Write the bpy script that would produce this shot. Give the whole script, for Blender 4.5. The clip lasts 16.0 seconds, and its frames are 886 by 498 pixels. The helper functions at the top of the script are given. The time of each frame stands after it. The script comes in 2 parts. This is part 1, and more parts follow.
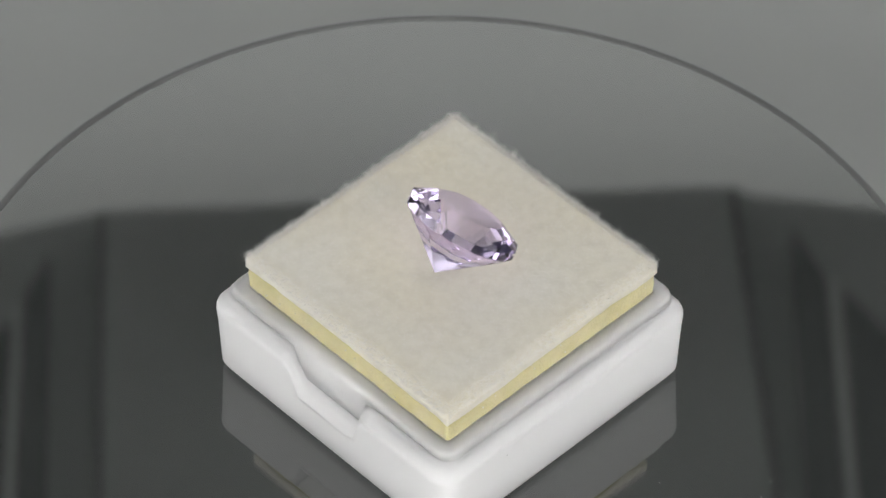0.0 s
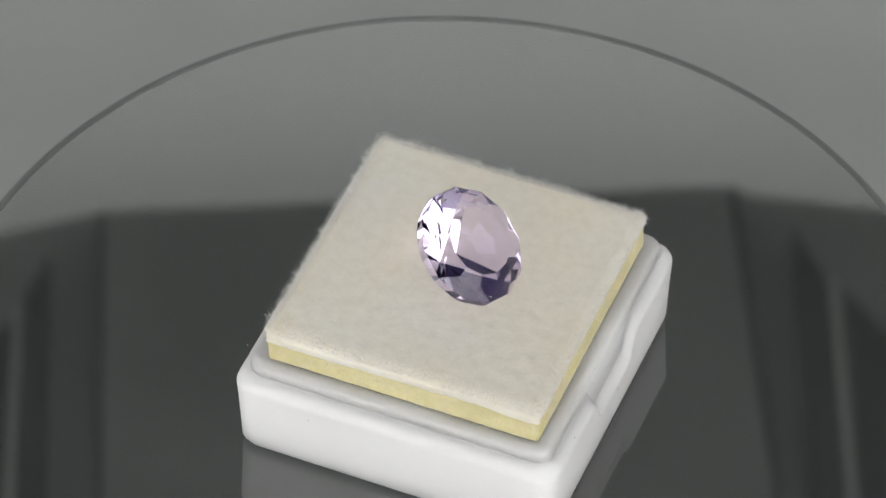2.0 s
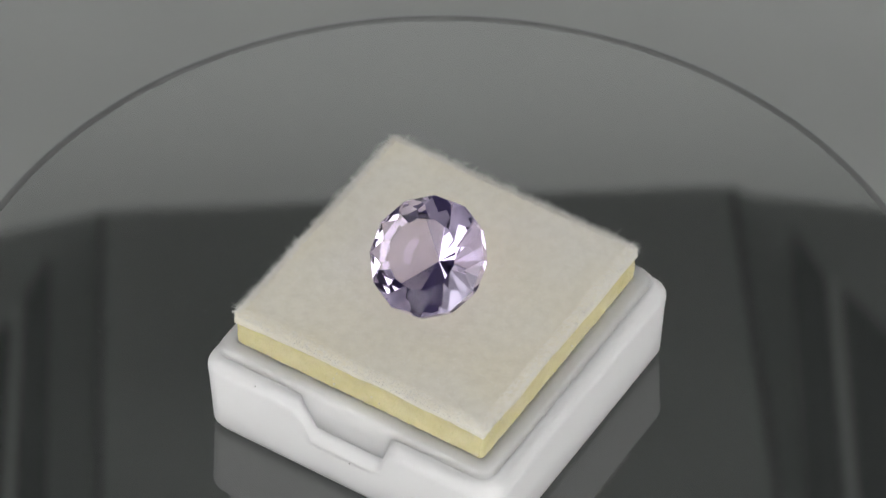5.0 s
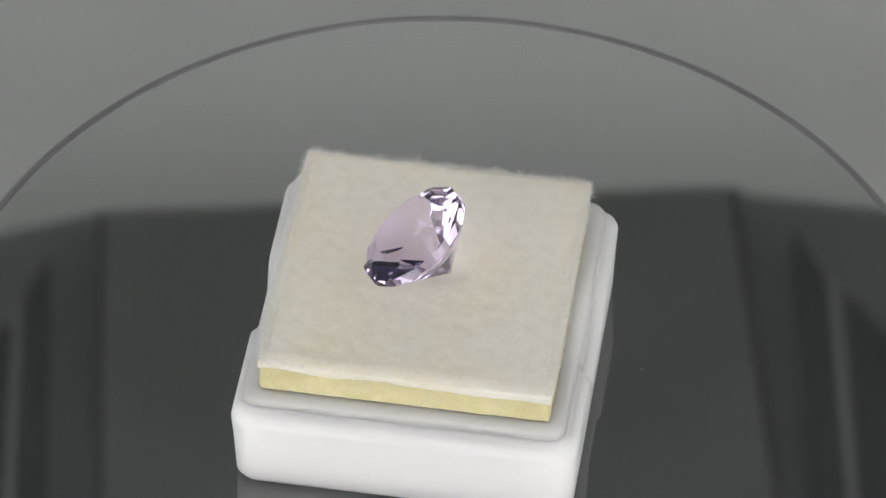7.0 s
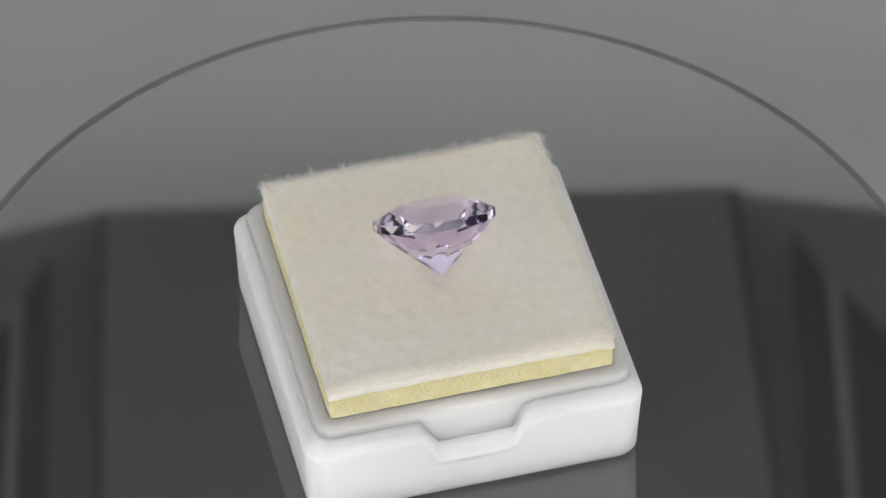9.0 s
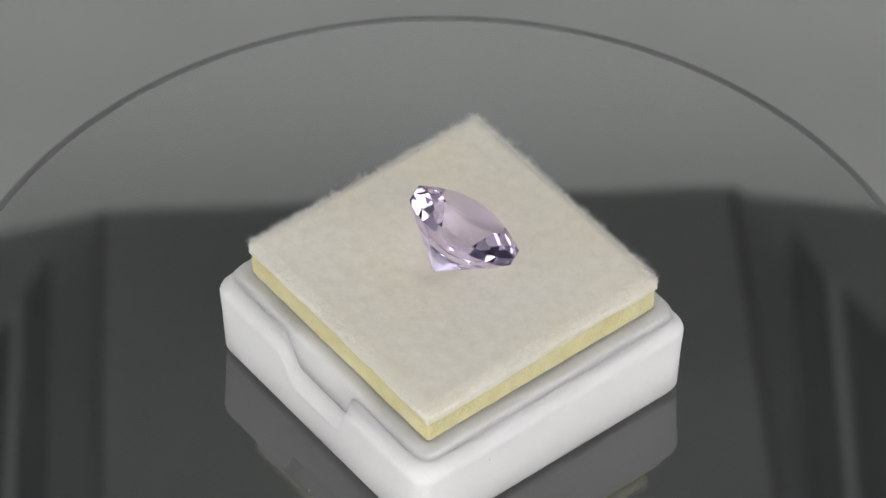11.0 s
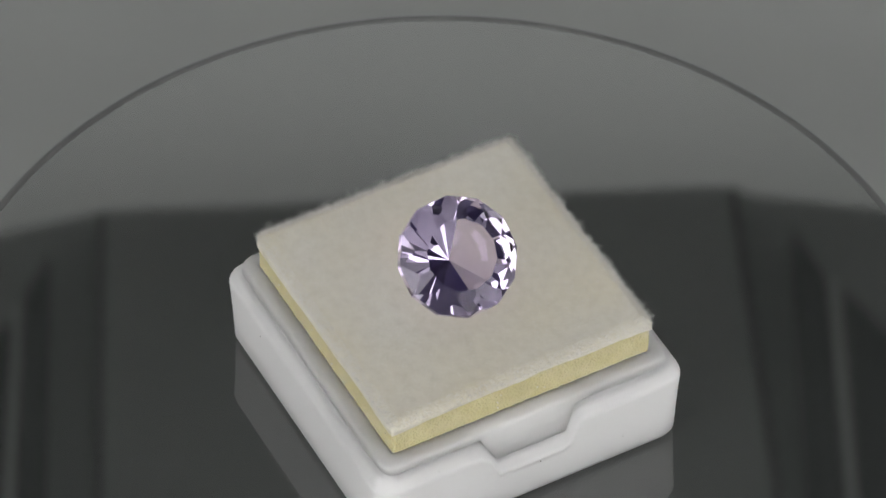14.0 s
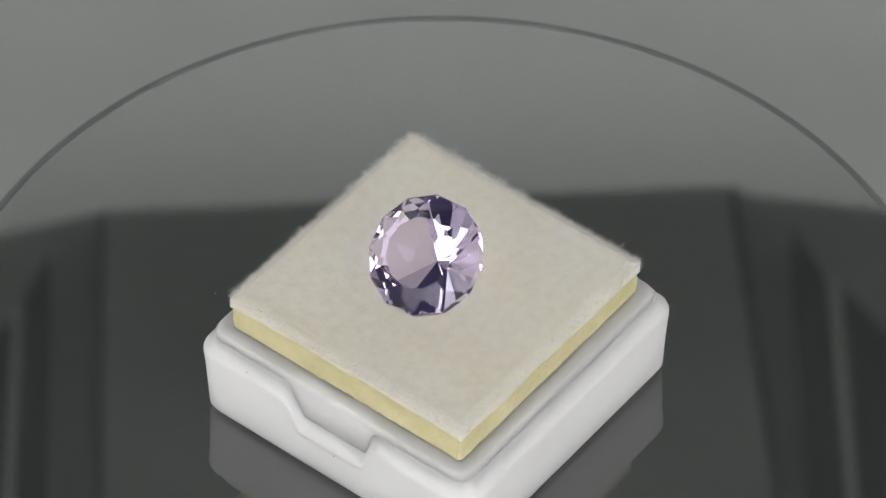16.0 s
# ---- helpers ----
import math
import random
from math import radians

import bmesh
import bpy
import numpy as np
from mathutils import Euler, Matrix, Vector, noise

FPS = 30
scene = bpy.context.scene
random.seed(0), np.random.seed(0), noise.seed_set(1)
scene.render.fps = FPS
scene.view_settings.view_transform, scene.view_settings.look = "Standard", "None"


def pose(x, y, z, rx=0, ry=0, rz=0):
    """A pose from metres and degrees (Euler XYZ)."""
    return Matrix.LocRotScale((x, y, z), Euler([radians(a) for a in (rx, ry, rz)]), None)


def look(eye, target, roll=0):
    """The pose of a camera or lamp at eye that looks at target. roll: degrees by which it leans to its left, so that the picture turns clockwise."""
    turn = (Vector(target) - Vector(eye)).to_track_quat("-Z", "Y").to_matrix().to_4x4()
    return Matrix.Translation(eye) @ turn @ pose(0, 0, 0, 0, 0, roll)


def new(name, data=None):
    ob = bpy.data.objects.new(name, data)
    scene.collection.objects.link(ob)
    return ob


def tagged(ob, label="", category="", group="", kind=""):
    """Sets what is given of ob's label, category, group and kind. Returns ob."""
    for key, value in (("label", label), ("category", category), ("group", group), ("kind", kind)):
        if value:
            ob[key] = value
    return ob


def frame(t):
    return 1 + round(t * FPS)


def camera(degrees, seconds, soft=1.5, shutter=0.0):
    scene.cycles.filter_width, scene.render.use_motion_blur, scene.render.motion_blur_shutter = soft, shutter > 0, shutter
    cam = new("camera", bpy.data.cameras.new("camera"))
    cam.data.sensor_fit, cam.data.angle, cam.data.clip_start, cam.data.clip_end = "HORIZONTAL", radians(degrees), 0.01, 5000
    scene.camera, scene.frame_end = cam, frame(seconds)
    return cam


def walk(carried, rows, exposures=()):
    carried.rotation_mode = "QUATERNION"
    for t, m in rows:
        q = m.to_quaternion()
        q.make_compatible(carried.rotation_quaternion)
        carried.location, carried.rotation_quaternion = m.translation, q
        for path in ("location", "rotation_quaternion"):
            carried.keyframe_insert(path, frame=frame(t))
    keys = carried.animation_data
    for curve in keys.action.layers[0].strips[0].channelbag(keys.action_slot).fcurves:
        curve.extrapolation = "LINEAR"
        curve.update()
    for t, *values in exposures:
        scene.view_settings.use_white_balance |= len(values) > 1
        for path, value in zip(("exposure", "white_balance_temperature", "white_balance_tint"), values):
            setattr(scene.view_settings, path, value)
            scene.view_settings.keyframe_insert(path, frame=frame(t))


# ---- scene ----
import itertools

# Everything stands on the platter: z = 0 is its upper face, the turning axis is x = y = 0.
MM = 0.001
LENS = 10.49
EYE = (0.0, -0.29493, 0.33190)
TILT = radians(46.88)
TURN = 360.0 / 10.828          # degrees a second, clockwise from above
cam = camera(LENS, 16.0, soft=1.5)
cam.data.dof.use_dof = True
cam.data.dof.focus_distance = 0.432
cam.data.dof.aperture_fstop = 62.0
AIM = (EYE[0] + 0.0001 * math.cos(TILT), EYE[1] + math.cos(TILT), EYE[2] - math.sin(TILT))
STAND = look(EYE, AIM, 0.167)
walk(cam, [(0.0, STAND), (16.0, STAND)],
     exposures=[(0.0, 0.0), (1.5, 0.01), (2.0, 0.03), (2.5, -0.22), (3.0, -0.37), (3.5, -0.33), (4.0, -0.16), (4.2, -0.12), (6.3, -0.10), (7.0, 0.02), (9.2, 0.0), (11.3, 0.0),
                (12.5, -0.02), (13.0, -0.12), (13.5, -0.28), (14.0, -0.37), (14.5, -0.28), (15.0, -0.06), (15.5, 0.03), (16.0, -0.05)])

# ---- world ----
world = bpy.data.worlds.new("world")
scene.world = world
world.use_nodes = True
world.node_tree.nodes["Background"].inputs[0].default_value = (0.9, 0.95, 1.0, 1)
world.node_tree.nodes["Background"].inputs[1].default_value = 0.02

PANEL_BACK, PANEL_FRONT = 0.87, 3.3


# ---- materials ----
def nodes_of(name):
    m = bpy.data.materials.new(name)
    m.use_nodes = True
    return m, m.node_tree.nodes, m.node_tree.links, m.node_tree.nodes["Principled BSDF"]


def noise_node(ns, ls, scale, detail=4.0, rough=0.55):
    co = ns.new("ShaderNodeTexCoord")
    n = ns.new("ShaderNodeTexNoise")
    n.inputs["Scale"].default_value = scale
    n.inputs["Detail"].default_value = detail
    n.inputs["Roughness"].default_value = rough
    ls.new(co.outputs["Object"], n.inputs["Vector"])
    return n


def ramp(ns, ls, fac, stops):
    r = ns.new("ShaderNodeValToRGB")
    while len(r.color_ramp.elements) < len(stops):
        r.color_ramp.elements.new(0.5)
    for e, (p, c) in zip(r.color_ramp.elements, stops):
        e.position, e.color = p, (*c, 1)
    ls.new(fac, r.inputs["Fac"])
    return r


def bump(ns, ls, b, height, strength, distance):
    n = ns.new("ShaderNodeBump")
    n.inputs["Strength"].default_value = strength
    n.inputs["Distance"].default_value = distance
    ls.new(height, n.inputs["Height"])
    ls.new(n.outputs["Normal"], b.inputs["Normal"])


def surface(name, low, high, scale, rough, fine=0, bump_mm=0.0, strength=0.4, metal=0.0, spec=0.5, rough_var=0.0):
    """A surface with a broad drift of colour, a fine grain in relief and an uneven gloss."""
    m, ns, ls, b = nodes_of(name)
    n = noise_node(ns, ls, scale)
    r = ramp(ns, ls, n.outputs["Fac"], [(0.3, low), (0.7, high)])
    ls.new(r.outputs["Color"], b.inputs["Base Color"])
    b.inputs["Roughness"].default_value = rough
    b.inputs["Metallic"].default_value = metal
    b.inputs["Specular IOR Level"].default_value = spec
    if rough_var:
        k = noise_node(ns, ls, scale * 3)
        mr = ns.new("ShaderNodeMapRange")
        mr.inputs["To Min"].default_value, mr.inputs["To Max"].default_value = rough - rough_var, rough + rough_var
        ls.new(k.outputs["Fac"], mr.inputs["Value"])
        ls.new(mr.outputs["Result"], b.inputs["Roughness"])
    if fine:
        g = noise_node(ns, ls, fine, 3.0)
        bump(ns, ls, b, g.outputs["Fac"], strength, bump_mm * MM)
    return m


def glow(name, colour, strength):
    m, ns, ls, b = nodes_of(name)
    b.inputs["Base Color"].default_value = (*colour, 1)
    b.inputs["Roughness"].default_value = 0.6
    b.inputs["Emission Color"].default_value = (*colour, 1)
    b.inputs["Emission Strength"].default_value = strength
    return m


def painted_falloff_glow(name, colour, strength, spread):
    """Falloff painted into the emission: brightest along the middle, dimmer towards the long edges."""
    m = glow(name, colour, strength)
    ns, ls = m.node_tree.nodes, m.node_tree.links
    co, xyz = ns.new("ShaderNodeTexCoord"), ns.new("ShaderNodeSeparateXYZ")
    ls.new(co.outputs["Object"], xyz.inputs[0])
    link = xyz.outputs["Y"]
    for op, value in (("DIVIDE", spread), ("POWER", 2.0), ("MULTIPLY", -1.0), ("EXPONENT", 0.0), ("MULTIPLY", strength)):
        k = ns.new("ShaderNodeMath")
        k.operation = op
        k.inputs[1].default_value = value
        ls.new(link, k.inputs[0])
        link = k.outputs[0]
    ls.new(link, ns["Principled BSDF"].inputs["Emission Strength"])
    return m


def gem_glass():
    m, ns, ls, b = nodes_of("amethyst")
    ns.remove(b)
    g = ns.new("ShaderNodeBsdfGlass")
    g.inputs["Roughness"].default_value = 0.0
    g.inputs["IOR"].default_value = 1.548
    n = noise_node(ns, ls, 260, 2.0)
    r = ramp(ns, ls, n.outputs["Fac"], [(0.3, (0.912, 0.872, 0.968)), (0.7, (0.932, 0.897, 0.977))])
    ls.new(r.outputs["Color"], g.inputs["Color"])
    ls.new(g.outputs["BSDF"], ns["Material Output"].inputs["Surface"])
    return m


def foam_stuff():
    m, ns, ls, b = nodes_of("yellow_foam")
    co = ns.new("ShaderNodeTexCoord")
    v = ns.new("ShaderNodeTexVoronoi")
    v.inputs["Scale"].default_value = 4200
    ls.new(co.outputs["Object"], v.inputs["Vector"])
    n = noise_node(ns, ls, 500)
    r = ramp(ns, ls, n.outputs["Fac"], [(0.3, (0.57, 0.515, 0.27)), (0.7, (0.66, 0.60, 0.36))])
    ls.new(r.outputs["Color"], b.inputs["Base Color"])
    b.inputs["Roughness"].default_value = 0.75
    b.inputs["Subsurface Weight"].default_value = 0.6
    b.inputs["Subsurface Radius"].default_value = (0.8, 0.7, 0.3)
    b.inputs["Subsurface Scale"].default_value = 0.0012
    bump(ns, ls, b, v.outputs["Distance"], 0.5, 0.00015)
    return m


def fibre_stuff():
    """Thin pale fibres that let half of the light through."""
    m, ns, ls, b = nodes_of("felt_fibre")
    ns.remove(b)
    n = noise_node(ns, ls, 300)
    r = ramp(ns, ls, n.outputs["Fac"], [(0.3, (0.90, 0.885, 0.845)), (0.7, (0.94, 0.93, 0.90))])
    d, t, mix = ns.new("ShaderNodeBsdfDiffuse"), ns.new("ShaderNodeBsdfTranslucent"), ns.new("ShaderNodeMixShader")
    for k in (d, t):
        ls.new(r.outputs["Color"], k.inputs["Color"])
    mix.inputs[0].default_value = 0.42
    ls.new(d.outputs[0], mix.inputs[1])
    ls.new(t.outputs[0], mix.inputs[2])
    ls.new(mix.outputs[0], ns["Material Output"].inputs["Surface"])
    return m


def platter_gloss():
    m, ns, ls, b = nodes_of("black_gloss_acrylic")
    b.inputs["Base Color"].default_value = (0.045, 0.050, 0.048, 1)
    b.inputs["Roughness"].default_value = 0.026
    b.inputs["IOR"].default_value = 2.1
    return m


def soften(m, weight, depth):
    """Light that sinks in and spreads under the surface."""
    b = m.node_tree.nodes["Principled BSDF"]
    b.inputs["Subsurface Weight"].default_value = weight
    b.inputs["Subsurface Radius"].default_value = (1.0, 1.0, 1.0)
    b.inputs["Subsurface Scale"].default_value = depth


def felt_stuff():
    """Pressed wool-white felt: cream blotches, a matted grain and small pits between the fibres."""
    m, ns, ls, b = nodes_of("white_felt")
    broad = noise_node(ns, ls, 60, 2.0)
    mat = noise_node(ns, ls, 900, 5.0, 0.65)
    r = ramp(ns, ls, broad.outputs["Fac"], [(0.36, (0.875, 0.847, 0.752)), (0.66, (0.872, 0.817, 0.66))])
    g = ramp(ns, ls, mat.outputs["Fac"], [(0.3, (0.93, 0.925, 0.91)), (0.6, (1.0, 1.0, 1.0))])
    mix = ns.new("ShaderNodeMix")
    mix.data_type, mix.blend_type = "RGBA", "MULTIPLY"
    mix.inputs[0].default_value = 1.0
    ls.new(r.outputs["Color"], mix.inputs[6])
    ls.new(g.outputs["Color"], mix.inputs[7])
    ls.new(mix.outputs[2], b.inputs["Base Color"])
    b.inputs["Roughness"].default_value = 0.95
    b.inputs["Specular IOR Level"].default_value = 0.1
    b.inputs["Sheen Weight"].default_value = 0.25
    fine = noise_node(ns, ls, 1700, 4.0)
    bump(ns, ls, b, fine.outputs["Fac"], 0.3, 0.00012)
    return m


WHITE = surface("white_plastic", (0.962, 0.967, 0.98), (0.97, 0.975, 0.985), 90, 0.38, 700, 0.015, 0.15, spec=0.35)
soften(WHITE, 1.0, 0.007)
FELT = felt_stuff()
soften(FELT, 0.35, 0.0010)
FIBRE = fibre_stuff()
FOAM = foam_stuff()
GEM = gem_glass()
GLOSS = platter_gloss()
RIM = surface("edge_reflection_grey", (0.155, 0.158, 0.155), (0.185, 0.188, 0.185), 80, 0.5, 900, 0.05)
BODY = surface("black_plastic", (0.02, 0.02, 0.021), (0.03, 0.03, 0.03), 40, 0.45, 900, 0.05)
PAPER = surface("grey_paper", (0.425, 0.44, 0.425), (0.485, 0.50, 0.485), 9, 0.85, 900, 0.1, 0.3, spec=0.2)
DARK_CLOTH = surface("dark_cloth", (0.034, 0.031, 0.066), (0.044, 0.040, 0.082), 5, 0.9, 700, 0.3, 0.3, spec=0.1)
BOUNCE_CLOTH = surface("white_bounce_cloth", (0.74, 0.75, 0.74), (0.80, 0.80, 0.79), 5, 0.9, 700, 0.3, 0.3, spec=0.1)
OVERHEAD = surface("grey_plastic", (0.52, 0.54, 0.525), (0.58, 0.60, 0.585), 20, 0.5, 500, 0.1)
OVERHEAD_DARK = surface("black_panel_and_gap_shade", (0.012, 0.013, 0.013), (0.02, 0.021, 0.02), 20, 0.5, 500, 0.1)
OVERHEAD_EDGE = surface("grey_metal_edge", (0.78, 0.79, 0.78), (0.82, 0.83, 0.82), 20, 0.5, 500, 0.1)
# glow of the added panels, with its falloff painted into the emission
GLOW_BACK = painted_falloff_glow("added_glow_back", (0.97, 1.0, 0.965), PANEL_BACK, 0.062)
GLOW_FRONT = painted_falloff_glow("added_glow_front", (1.0, 0.985, 0.975), PANEL_FRONT, 0.30)
DARK_SPECK = surface("dark_dust", (0.05, 0.045, 0.04), (0.09, 0.08, 0.07), 900, 0.9)
PALE_SPECK = surface("pale_dust_and_glint", (0.6, 0.58, 0.55), (0.8, 0.78, 0.74), 900, 0.8)


# ---- helpers for meshes ----
def part(name, bm, material, parent=None, label="", smooth=False):
    me = bpy.data.meshes.new(name)
    bmesh.ops.recalc_face_normals(bm, faces=bm.faces)
    bm.to_mesh(me)
    bm.free()
    me.materials.append(material)
    if smooth:
        me.shade_smooth()
    ob = new(name, me)
    ob.parent = parent
    if label:
        ob["label"] = label
    return ob


def box_bm(x0, x1, y0, y1, z0, z1, bevel=0.0):
    bm = bmesh.new()
    bmesh.ops.create_cube(bm, size=1, matrix=Matrix.Translation(((x0 + x1) / 2, (y0 + y1) / 2, (z0 + z1) / 2))
                          @ Matrix.Diagonal((x1 - x0, y1 - y0, z1 - z0, 1)))
    if bevel:
        bmesh.ops.bevel(bm, geom=bm.edges[:], offset=bevel, segments=2, affect='EDGES', profile=0.5)
    return bm


def spin_bm(profile, n=160, closed=False):
    """A solid of revolution from (radius, height) points."""
    bm = bmesh.new()
    rings = []
    for r, z in profile:
        if r == 0:
            rings.append([bm.verts.new((0, 0, z))] * n)
        else:
            rings.append([bm.verts.new((r * math.cos(2 * math.pi * k / n), r * math.sin(2 * math.pi * k / n), z)) for k in range(n)])
    pairs = list(zip(rings, rings[1:])) + ([(rings[-1], rings[0])] if closed else [])
    for a, b in pairs:
        for k in range(n):
            vs = []
            for v in (a[k], a[(k + 1) % n], b[(k + 1) % n], b[k]):
                if v not in vs:
                    vs.append(v)
            if len(vs) > 2:
                bm.faces.new(vs)
    return bm


def loft(bm, rings, cap_first=False, cap_last=False):
    vs = [[bm.verts.new(p) for p in ring] for ring in rings]
    n = len(vs[0])
    for a, b in zip(vs, vs[1:]):
        for k in range(n):
            bm.faces.new((a[k], a[(k + 1) % n], b[(k + 1) % n], b[k]))
    if cap_first:
        bm.faces.new(vs[0])
    if cap_last:
        bm.faces.new(vs[-1])
    return vs


# ---- the unseen surround, added to shape the light ----
def empty(name, label, category, kind="", group=""):
    return tagged(new(name), label, category, group, kind)


def build_setting():
    X, Y0, Y1, Z0, Z1 = 0.75, -0.55, 0.45, -0.030, 0.62
    t = part("table", box_bm(-X, X, Y0, Y1, Z0 - 0.02, Z0), PAPER)
    tagged(t, "pale grey paper sheet lying under the turntable", "table top", kind="structure")
    # unseen cloth walls, added to close the space and bounce light
    for name, b in (("wall_back", (-X, X, Y1 + 0.002, Y1 + 0.012, Z0, Z1)), ("wall_front", (-X, X, Y0 - 0.012, Y0 - 0.002, Z0, Z1)),
                    ("wall_side_1", (-X - 0.012, -X - 0.002, Y0, Y1, Z0, Z1)), ("wall_side_2", (X + 0.002, X + 0.012, Y0, Y1, Z0, Z1))):
        tagged(part(name, box_bm(*b), BOUNCE_CLOTH), "unseen white cloth wall added to close the space and bounce light", "wall", kind="structure")
    # added dark ceiling; its blue puts deep violet into the stone's facets
    tagged(part("ceiling", box_bm(-X, X, Y0, Y1, Z1 + 0.002, Z1 + 0.012), DARK_CLOTH), "unseen dark blue cloth ceiling added to darken the stone's facets", "ceiling", kind="structure")


def added_panel(size_x, size_y, m, glowing, label):
    """An added, unseen flat panel that shines along its own -z."""
    p = empty("added_panel", label, "lamp", group="lamps of the light tent")
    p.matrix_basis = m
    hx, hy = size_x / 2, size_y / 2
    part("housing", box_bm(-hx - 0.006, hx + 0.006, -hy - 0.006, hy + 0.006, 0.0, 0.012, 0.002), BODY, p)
    part("glow_face", box_bm(-hx, hx, -hy, hy, -0.005, -0.001, 0.001), glowing, p, "glowing white face with painted falloff")
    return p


def build_added_panels():
    # added to give the disc its bright reflection; no such source in view
    added_panel(1.36, 0.34, look((0, 0.43, 0.362), (0, 0.0, 0.362)), GLOW_BACK, "unseen wide glowing panel added behind the turntable for the disc's bright reflection")
    # two unseen panels, added to light the box and the stone's facets
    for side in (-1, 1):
        added_panel(0.52, 0.50, look((side * 0.38, -0.36, 0.232), (0, 0, 0.232)), GLOW_FRONT, "unseen square glowing panel added to light the box and stone")


def build_stand_in():
    """A made-up stand-in overhead that gives the dark stepped reflection in the platter's gloss."""
    h = empty("overhead_stand_in", "made-up grey and black stand-in for the stepped shape mirrored in the platter", "hood")
    z = 0.25
    near = 0.10

    def slab(name, pts, z0, z1, mat, label=""):
        bm = bmesh.new()
        lo = [bm.verts.new((x, y, z0)) for x, y in pts]
        hi = [bm.verts.new((x, y, z1)) for x, y in pts]
        bm.faces.new(lo)
        bm.faces.new(hi[::-1])
        for k in range(len(pts)):
            j = (k + 1) % len(pts)
            bm.faces.new((lo[k], lo[j], hi[j], hi[k]))
        return part(name, bm, mat, h, label)
    slab("backplate", [(-0.110, near), (0.110, near), (0.110, 0.2585), (0.0746, 0.2649), (0.0521, 0.2683), (0.0483, 0.2703), (-0.0569, 0.264), (-0.0759, 0.258), (-0.110, 0.248)],
         z + 0.006, z + 0.014, OVERHEAD)
    slab("centre_panel", [(-0.0495, near), (0.0592, near), (0.0478, 0.2645), (-0.0563, 0.2583)], z, z + 0.0055, OVERHEAD)
    # black slabs stand in for the shade in the gaps beside the panel
    for pts in ([(-0.0506, near), (-0.0496, near), (-0.0564, 0.2583), (-0.0574, 0.2583)], [(0.0593, near), (0.0605, near), (0.0491, 0.2645), (0.0479, 0.2645)]):
        slab("gap_shade", pts, z + 0.0005, z + 0.0055, OVERHEAD_DARK, "black strip put in for the gap's shade beside the panel")
    for black_strip, strip, side in (
            ([(0.0585, near), (0.064, near), (0.0632, 0.244), (0.0580, 0.256)], [(0.0645, near), (0.0668, near), (0.0652, 0.243), (0.0635, 0.244)],
             [(0.0672, near), (0.100, near), (0.100, 0.190), (0.0655, 0.243)]),
            ([(-0.059, near), (-0.0645, near), (-0.0685, 0.240), (-0.065, 0.250)], [(-0.065, near), (-0.0672, near), (-0.070, 0.236), (-0.0688, 0.239)],
             [(-0.0676, near), (-0.100, near), (-0.100, 0.195), (-0.0703, 0.235)])):
        slab("black_strip", black_strip, z + 0.001, z + 0.0055, OVERHEAD_DARK, "black strip")
        slab("edge_strip", strip, z, z + 0.0055, OVERHEAD_EDGE, "pale grey strip")
        slab("side_panel", side, z + 0.001, z + 0.0055, OVERHEAD_DARK, "black panel")
    for s in (-1, 1):
        part("hanger", box_bm(s * 0.07 - 0.003, s * 0.07 + 0.003, 0.17, 0.176, z + 0.0145, 0.6195), BODY, h)
    return h


# ---- the turntable ----
def build_turntable():
    t = empty("turntable", "black glossy round turntable on grey paper", "turntable")
    body = spin_bm([(0, -0.0299), (0.040, -0.0299), (0.041, -0.029), (0.041, -0.008), (0.040, -0.007), (0, -0.007)], 96)
    part("base", body, BODY, t, "black plastic drum")
    plat = part("platter", spin_bm([(0, -0.0060), (0.0467, -0.0060), (0.0467, 0.0), (0.030, 0.0), (0, 0.0)], 192), GLOSS, t, "glossy black disc")
    # the rounded edge's dark reflection is put in as plain dark grey
    part("rim", spin_bm([(0.04672, -0.0062), (0.0474, -0.0060), (0.0478, -0.0040), (0.04785, -0.0010), (0.04775, -0.0005), (0.0475, -0.0001), (0.0472, 0.0001), (0.0469, 0.0001), (0.04672, -0.0001)], 192, True),
         RIM, plat, "rounded disc edge, its dark reflection put in as grey", True)
    return t, plat


# ---- the gem box ----
YAW = 43.95
CX, CY = 0.79 * MM, 1.15 * MM


def rounded_square(half, r, z, sides=30, arc=7):
    """Points of a square with round corners, side by side, and how far along which side each lies."""
    pts = []
    for k in range(4):
        a = math.pi / 2 * k
        ca, sa = math.cos(a), math.sin(a)
        row = []
        for i in range(sides + 1):
            u = -1 + 2 * i / sides
            row.append((u * (half - r), -half, u * (half - r), k))
        for i in range(1, arc):
            b = -math.pi / 2 + math.pi / 2 * i / arc
            row.append((half - r + r * math.cos(b), -(half - r) + r * math.sin(b), 99, k))
        for x, y, u, s in row:
            pts.append((x * ca - y * sa, x * sa + y * ca, z, u, s))
    return pts


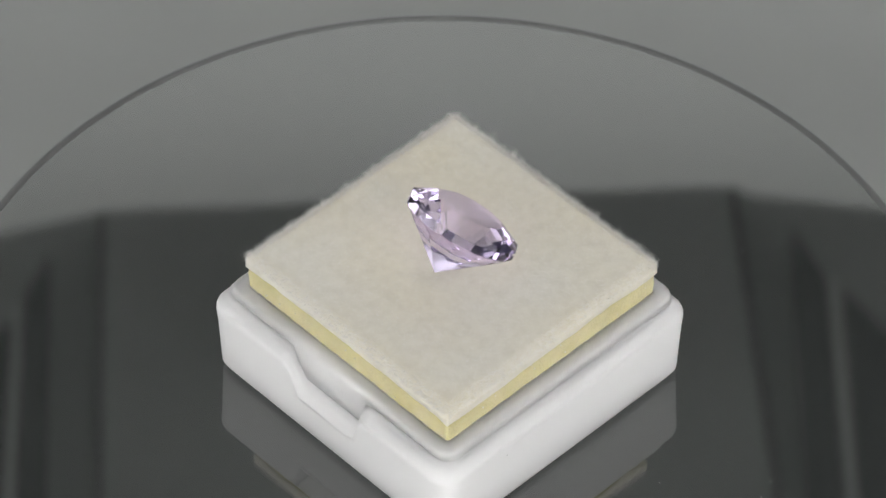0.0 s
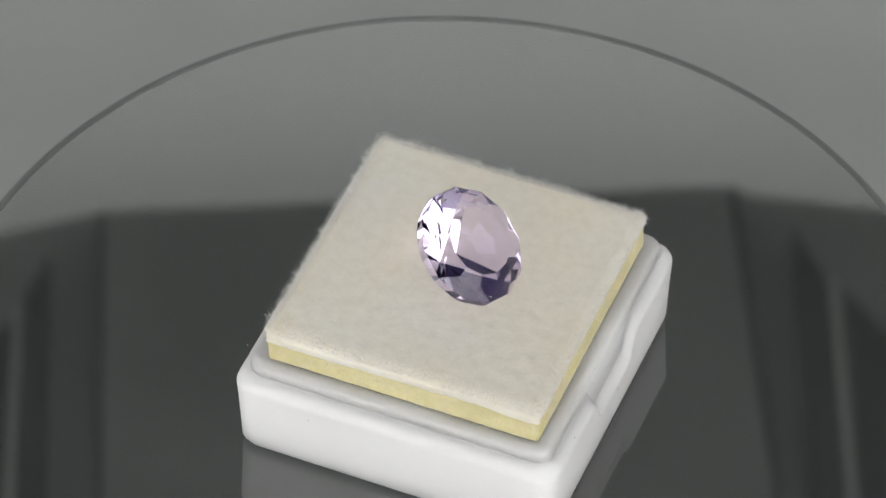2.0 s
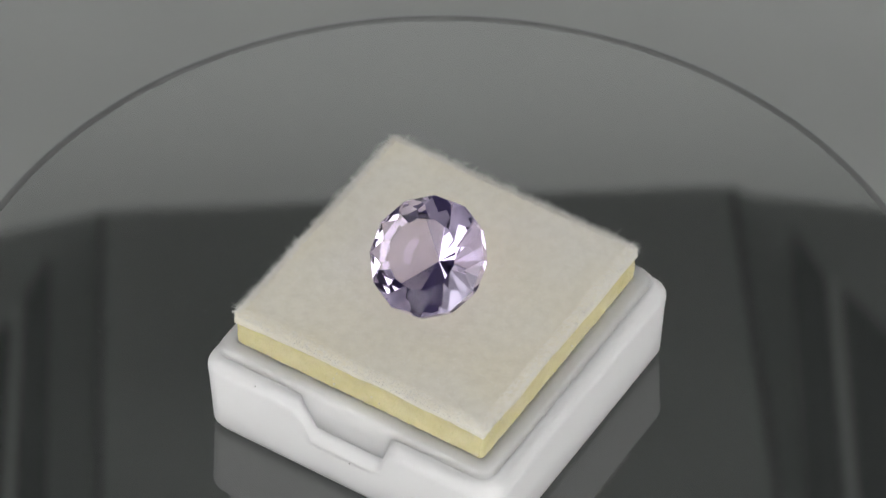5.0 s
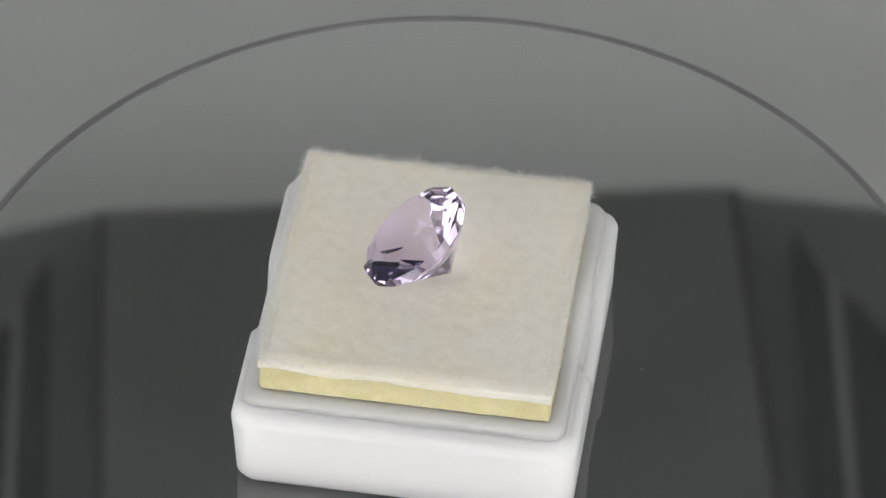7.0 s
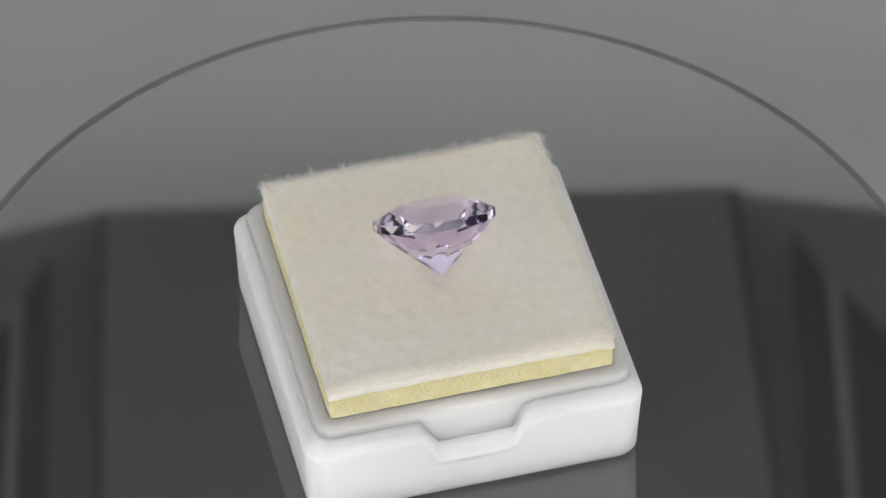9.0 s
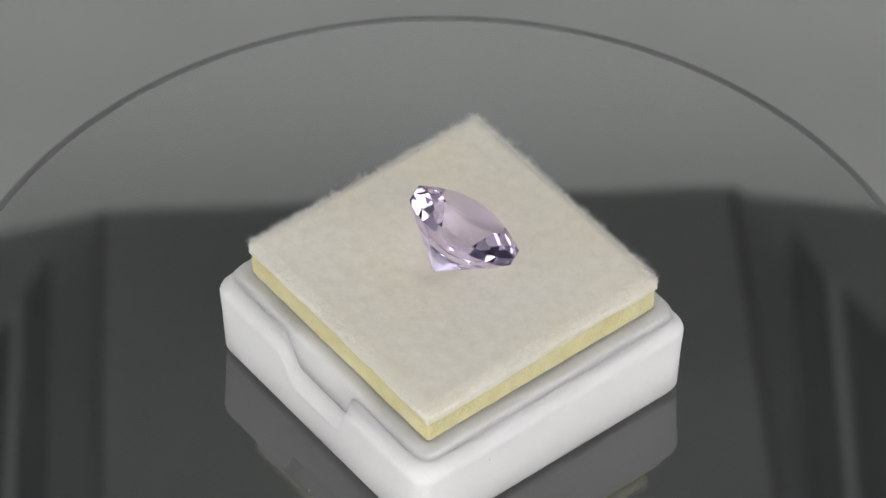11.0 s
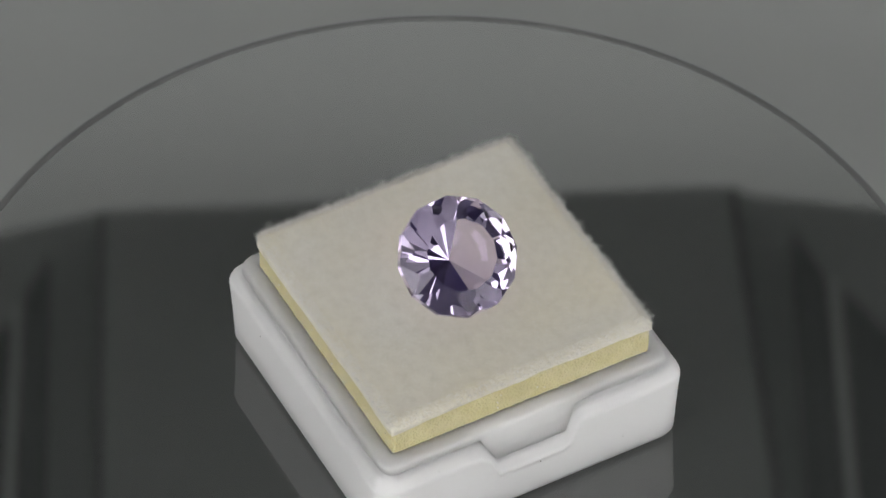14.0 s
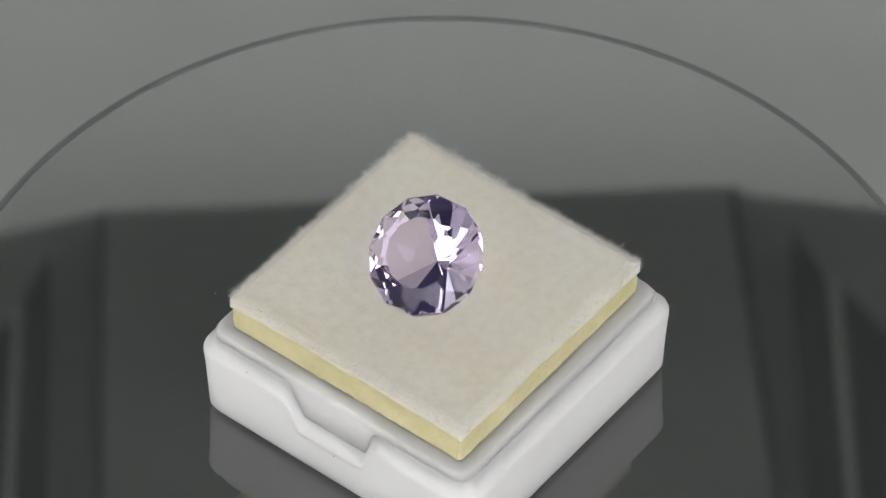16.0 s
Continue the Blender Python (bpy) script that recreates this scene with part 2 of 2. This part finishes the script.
def build_gem_box():
    b = empty("gem_box", "small square white plastic gem box without its lid", "box")
    m = MM

    def notched(ring, drop):
        out = []
        for x, y, z, u, s in ring:
            if s in (1, 3) and abs(u) < 90:
                c = u / m + 0.2
                k = min(1.0, max(0.0, (4.7 - abs(c)) / 1.1))
                k = k * k * (3 - 2 * k)
                z -= drop * m * k
            out.append((x, y, z))
        return out
    bm = bmesh.new()
    spec = [(14.5, 1.5, 0.0, 0), (15.05, 1.8, 0.15, 0), (15.32, 1.85, 0.7, 0), (15.42, 1.85, 4.0, 0.0), (15.5, 1.9, 6.0, 1.4), (15.58, 1.9, 7.4, 2.8), (15.57, 1.9, 7.75, 3.0),
            (15.48, 1.9, 8.05, 3.1), (15.3, 1.85, 8.30, 3.1), (15.1, 1.8, 8.54, 3.1), (14.92, 1.75, 8.80, 3.1), (14.78, 1.7, 9.08, 3.1), (14.66, 1.65, 9.42, 3.0), (14.3, 1.5, 9.6, 3.0), (12.0, 1.0, 5.6, 0)]
    loft(bm, [notched(rounded_square(h * m, r * m, z * m), d) for h, r, z, d in spec], True, True)
    bmesh.ops.translate(bm, verts=bm.verts[:], vec=(-0.1 * m, 0.1 * m, 0))
    part("base", bm, WHITE, b, smooth=True)
    bm = bmesh.new()
    spec = [(14.66, 1.6, 4.9), (14.62, 1.6, 8.6), (14.56, 1.55, 9.4), (14.50, 1.5, 9.85), (14.36, 1.45, 10.12), (14.12, 1.35, 10.27), (13.7, 1.0, 10.34), (13.3, 0.6, 10.36), (12.9, 0.4, 10.36), (12.88, 0.4, 8.9)]
    loft(bm, [[p[:3] for p in rounded_square(h * m, r * m, z * m)] for h, r, z in spec], True, True)
    part("lip", bm, WHITE, b, "raised white inner wall", smooth=True)
    return b


def wob(x, y, s, seed):
    return noise.noise(Vector((x * s, y * s, seed)))


def pad_sag(x, y):
    """The foam is cut out of square: lower along two of its sides; millimetres."""
    return -0.30 + 0.20 * x / 13 - 0.26 * (y / 13) ** 4 + 0.14 * y / 13


def build_foam():
    """Yellow foam, cut a little unevenly along its upper edge."""
    m = MM
    bm = bmesh.new()
    rings = []
    for h, z in ((12.95, 8.95), (13.0, 9.6), (13.02, 10.6), (13.03, 11.4), (13.03, 12.3), (13.0, 13.1), (12.95, 13.5)):
        ring = []
        for x, y, zz, u, s in rounded_square(h * m, 0.35 * m, z * m, 44, 3):
            n = 1 + 0.006 * wob(x / m, y / m, 1.3, z) + 0.004 * wob(x / m, y / m, 4.0, z * 2)
            up = (0.28 * wob(x / m, y / m, 0.22, 5) + 0.10 * wob(x / m, y / m, 0.9, 9)) * m + pad_sag(x / m, y / m) * m * max(0.0, (z - 11.4) / 2.1) if z > 11.5 else 0
            ring.append((x * n, y * n, zz + up))
        rings.append(ring)
    loft(bm, rings, True, True)
    return tagged(part("foam_pad", bm, FOAM, smooth=False), "pale yellow foam pad sitting in the white box", "foam pad")


def felt_height(x, y):
    """The felt's upper face: nearly flat, worn down round the stone, rolled off at its edges; millimetres."""
    e = 13.05 - max(abs(x), abs(y))
    roll = 0.0 if e > 0.9 else -0.42 * (1 - max(e, 0) / 0.9) ** 2.2
    far = math.hypot(max(-2.0 - x, 0.0, x - 2.8), y + 0.1)
    return 14.42 + roll - 0.42 * math.exp(-(far / 1.6) ** 2) + 0.06 * wob(x, y, 0.16, 2) + 0.04 * wob(x, y, 0.7, 3)


def build_felt():
    m = MM
    f = empty("felt_pad", "off-white fuzzy felt sheet lying on the foam pad", "felt pad")
    bm = bmesh.new()
    n = 104
    size = 13.05
    top, low = [], []
    for i in range(n + 1):
        top.append([])
        low.append([])
        for j in range(n + 1):
            x, y = -size + 2 * size * i / n, -size + 2 * size * j / n
            ed = 1 + 0.005 * wob(x, y, 0.5, 7)
            top[i].append(bm.verts.new((x * ed * m, y * ed * m, felt_height(x, y) * m)))
            under = 13.38 + pad_sag(x, y) + 0.28 * wob(x, y, 0.22, 5) + 0.10 * wob(x, y, 0.9, 9)
            low[i].append(bm.verts.new((x * ed * m * 1.004, y * ed * m * 1.004, under * m)))
    for i in range(n):
        for j in range(n):
            bm.faces.new((top[i][j], top[i + 1][j], top[i + 1][j + 1], top[i][j + 1]))
            bm.faces.new((low[i][j], low[i][j + 1], low[i + 1][j + 1], low[i + 1][j]))
    for k in range(n):
        bm.faces.new((top[k][0], low[k][0], low[k + 1][0], top[k + 1][0]))
        bm.faces.new((top[k][n], top[k + 1][n], low[k + 1][n], low[k][n]))
        bm.faces.new((top[0][k], top[0][k + 1], low[0][k + 1], low[0][k]))
        bm.faces.new((top[n][k], low[n][k], low[n][k + 1], top[n][k + 1]))
    part("sheet", bm, FELT, f, smooth=True)
    # the nap: short fine fibres, longer and denser along the cut edges
    rnd = random.Random(5)
    verts, faces = [], []

    def hair(x, y, z, dx, dy, dz, length, width):
        d = Vector((dx, dy, dz)).normalized()
        side = d.cross(Vector((rnd.uniform(-1, 1), rnd.uniform(-1, 1), rnd.uniform(-1, 1)))).normalized() * width
        p = Vector((x, y, z))
        bend = Vector((rnd.uniform(-1, 1), rnd.uniform(-1, 1), rnd.uniform(-0.6, 0.4))) * length * 0.3
        mid, tip = p + d * length * 0.55, p + d * length + bend
        k = len(verts)
        for q in (p - side, p + side, mid + side * 0.7, mid - side * 0.7, tip):
            verts.append(tuple(q * m))
        faces.append((k, k + 1, k + 2, k + 3))
        faces.append((k + 3, k + 2, k + 4))
    for _ in range(30000):
        x, y = rnd.uniform(-12.6, 12.6), rnd.uniform(-12.6, 12.6)
        hair(x, y, felt_height(x, y) - 0.02, rnd.uniform(-1, 1), rnd.uniform(-1, 1), rnd.uniform(0.0, 0.45), rnd.uniform(0.10, 0.26), 0.009)
    for _ in range(26000):
        u, s = rnd.uniform(-13.05, 13.05), rnd.choice((-1, 1))
        v = s * (13.1 - 0.9 * rnd.random() ** 1.3)
        x, y, ox, oy = (u, v, 0, s) if rnd.random() < 0.5 else (v, u, s, 0)
        length = (0.26 + 0.62 * rnd.random() ** 1.8) * (0.75 + 0.9 * max(0.0, wob(x, y, 1.6, 21) + 0.5 * wob(x, y, 5.0, 4)))
        hair(x, y, felt_height(x, y) - 0.04, ox * 0.8 + rnd.uniform(-0.7, 0.7), oy * 0.8 + rnd.uniform(-0.7, 0.7), rnd.uniform(-0.1, 0.7), length, 0.012)
    for _ in range(9000):
        u, s = rnd.uniform(-13.05, 13.05), rnd.choice((-1, 1))
        x, y, ox, oy = (u, s * 13.06, 0, s) if rnd.random() < 0.5 else (s * 13.06, u, s, 0)
        hair(x, y, rnd.uniform(13.4, 13.95), ox + rnd.uniform(-0.6, 0.6), oy + rnd.uniform(-0.6, 0.6), rnd.uniform(-0.6, 0.3), rnd.uniform(0.12, 0.34), 0.009)
    me = bpy.data.meshes.new("nap")
    me.from_pydata(verts, [], faces)
    me.materials.append(FIBRE)
    ob = new("nap", me)
    ob.parent = f
    tagged(ob, "short fuzzy fibres", kind="stuff")
    return f


# ---- the stone ----
GEM_R, GEM_TOP, GIRDLE, PAVILION = 5.53, 6.75, 0.70, 41.6
GEM_AT = (-0.73, -0.345, 14.25)
GEM_TILT, GEM_AZ, GEM_SPIN = 39.46, 41.31, 21.0


def cut_stone(planes):
    """The facets of a convex stone: planes (kind, normal, distance) in, rings of corners out."""
    rows = [(k, Vector(n).normalized(), d) for k, n, d in planes]
    nn = np.array([list(n) for k, n, d in rows])
    dd = np.array([d for k, n, d in rows])
    trio = np.array(list(itertools.combinations(range(len(rows)), 3)))
    a = nn[trio]
    det = np.linalg.det(a)
    ok = abs(det) > 1e-4
    p = np.linalg.solve(a[ok], dd[trio[ok]][..., None])[..., 0]
    p = p[(p @ nn.T <= dd + 1e-6).all(axis=1)]
    p = np.unique(p.round(5), axis=0)
    out = []
    for kind, n, d in rows:
        on = [Vector(q) for q in p if abs(n.dot(Vector(q)) - d) < 2e-4]
        if len(on) < 3:
            continue
        c = sum(on, Vector()) / len(on)
        u = (on[0] - c).normalized()
        v = n.cross(u)
        out.append((kind, sorted(on, key=lambda q: math.atan2((q - c).dot(v), (q - c).dot(u)))))
    return out


def build_gem():
    """A twelve-sided brilliant cut, culet at the origin, table up; every facet a piece of its own."""
    R, n = GEM_R, 12
    planes = [("table", (0, 0, 1), GEM_TOP)]

    def add(kind, azimuth, slope, r, z):
        """A facet that faces the azimuth at a slope from the table's plane, through the point (r, z)."""
        a, b = radians(azimuth), radians(slope)
        nv = Vector((math.sin(abs(b)) * math.cos(a), math.sin(abs(b)) * math.sin(a), math.cos(b) if slope > 0 else -math.cos(b)))
        planes.append((kind, nv, nv.dot(Vector((r * math.cos(a), r * math.sin(a), z)))))
    apothem = R * math.cos(math.pi / n)
    low = R * math.tan(radians(PAVILION))
    brim = low + GIRDLE
    rise = (GEM_TOP - brim) / (R - 0.57 * R)
    tip = 0.77 * R
    steep = (R - tip * math.cos(math.pi / n)) * rise / (apothem - tip)
    for k in range(n):
        corner, side = 360 / n * k, 360 / n * (k + 0.5)
        add("girdle", side, 90, apothem, 0)
        add("pavilion", corner + 0.25 * math.sin(5.1 * k), -PAVILION - 0.16 * math.sin(2.3 * k + 1.0), 0, 0)
        ridge = 0.83 * R
        add("pavilion", side, -(PAVILION + 6.0), ridge, ridge * math.cos(math.pi / n) * math.tan(radians(PAVILION)))
        add("crown", corner, math.degrees(math.atan(rise)), R, brim)
        add("crown", side, math.degrees(math.atan(steep)), apothem, brim - 0.015)
    g = tagged(new("gemstone"), "pale violet twelve-sided faceted amethyst leaning on the felt", "gemstone")
    zones = {}
    for kind, ring in cut_stone(planes):
        me = bpy.data.meshes.new("facet")
        me.from_pydata([tuple(q * MM) for q in ring], [], [tuple(range(len(ring)))])
        me.materials.append(GEM)
        ob = new("table_facet" if kind == "table" else "facet", me)
        ob.visible_shadow = False
        if kind == "table":
            ob.parent = g
            continue
        if kind not in zones:
            zones[kind] = new(kind)
            zones[kind].parent = g
        ob.parent = zones[kind]
    return g


DUST = [(28.34, 15.68), (29.62, -12.73), (19.6, -12.94), (28.7, -14.57), (-10.51, -15.06)]


def speck(name, x, y, z, r, material, parent=None):
    bm = bmesh.new()
    bmesh.ops.create_icosphere(bm, subdivisions=1, radius=r)
    for v in bm.verts:
        v.co *= 1 + 0.35 * noise.noise(v.co * 9000 + Vector((x, y, z)) * 1000)
    ob = part(name, bm, material, parent)
    ob.matrix_basis = pose(x, y, z)
    return ob


build_setting()
build_added_panels()
build_stand_in()
TURNTABLE, PLATTER = build_turntable()
GEM_BOX = build_gem_box()
FOAM_PAD = build_foam()
FELT_PAD = build_felt()
STONE = build_gem()


def build_specks():
    """Dust on box and disc; the foam's cut-cell glints put in as pale specks."""
    for x, y, z, r in ((15.47, 0.6, 4.4, 0.055), (15.2, -9.6, 8.33, 0.05), (-8.0, -15.5, 6.6, 0.04), (15.46, 9.1, 3.2, 0.035)):
        speck("speck", x * MM, y * MM, z * MM, r * MM, DARK_SPECK, GEM_BOX)
    rnd = random.Random(11)
    for _ in range(26):
        u, z, k = rnd.uniform(-12.3, 12.3), rnd.uniform(10.8, 12.6), rnd.randrange(4)
        x, y = ((u, -13.05), (13.05, u), (u, 13.05), (-13.05, u))[k]
        speck("glint_speck", x * MM, y * MM, z * MM, rnd.uniform(0.05, 0.11) * MM, PALE_SPECK, FOAM_PAD)
    for x, y in DUST:
        speck("dust_speck", x * MM, y * MM, 0.02 * MM, 0.045 * MM, PALE_SPECK, PLATTER)


build_specks()


def motions():
    steps = [0.25 * k for k in range(65)]
    boxed = pose(CX, CY, 0.0002, 0, 0, YAW)
    set_stone = (pose(*[c * MM for c in GEM_AT]) @ Matrix.Rotation(radians(GEM_AZ), 4, "Z") @ Matrix.Rotation(radians(GEM_TILT), 4, "Y")
                 @ Matrix.Rotation(radians(GEM_SPIN), 4, "Z"))
    for thing, rest in ((PLATTER, pose(0, 0, 0)), (GEM_BOX, boxed), (FOAM_PAD, boxed), (FELT_PAD, boxed), (STONE, set_stone)):
        walk(thing, [(t, Matrix.Rotation(radians(-TURN * t), 4, "Z") @ rest) for t in steps])


motions()
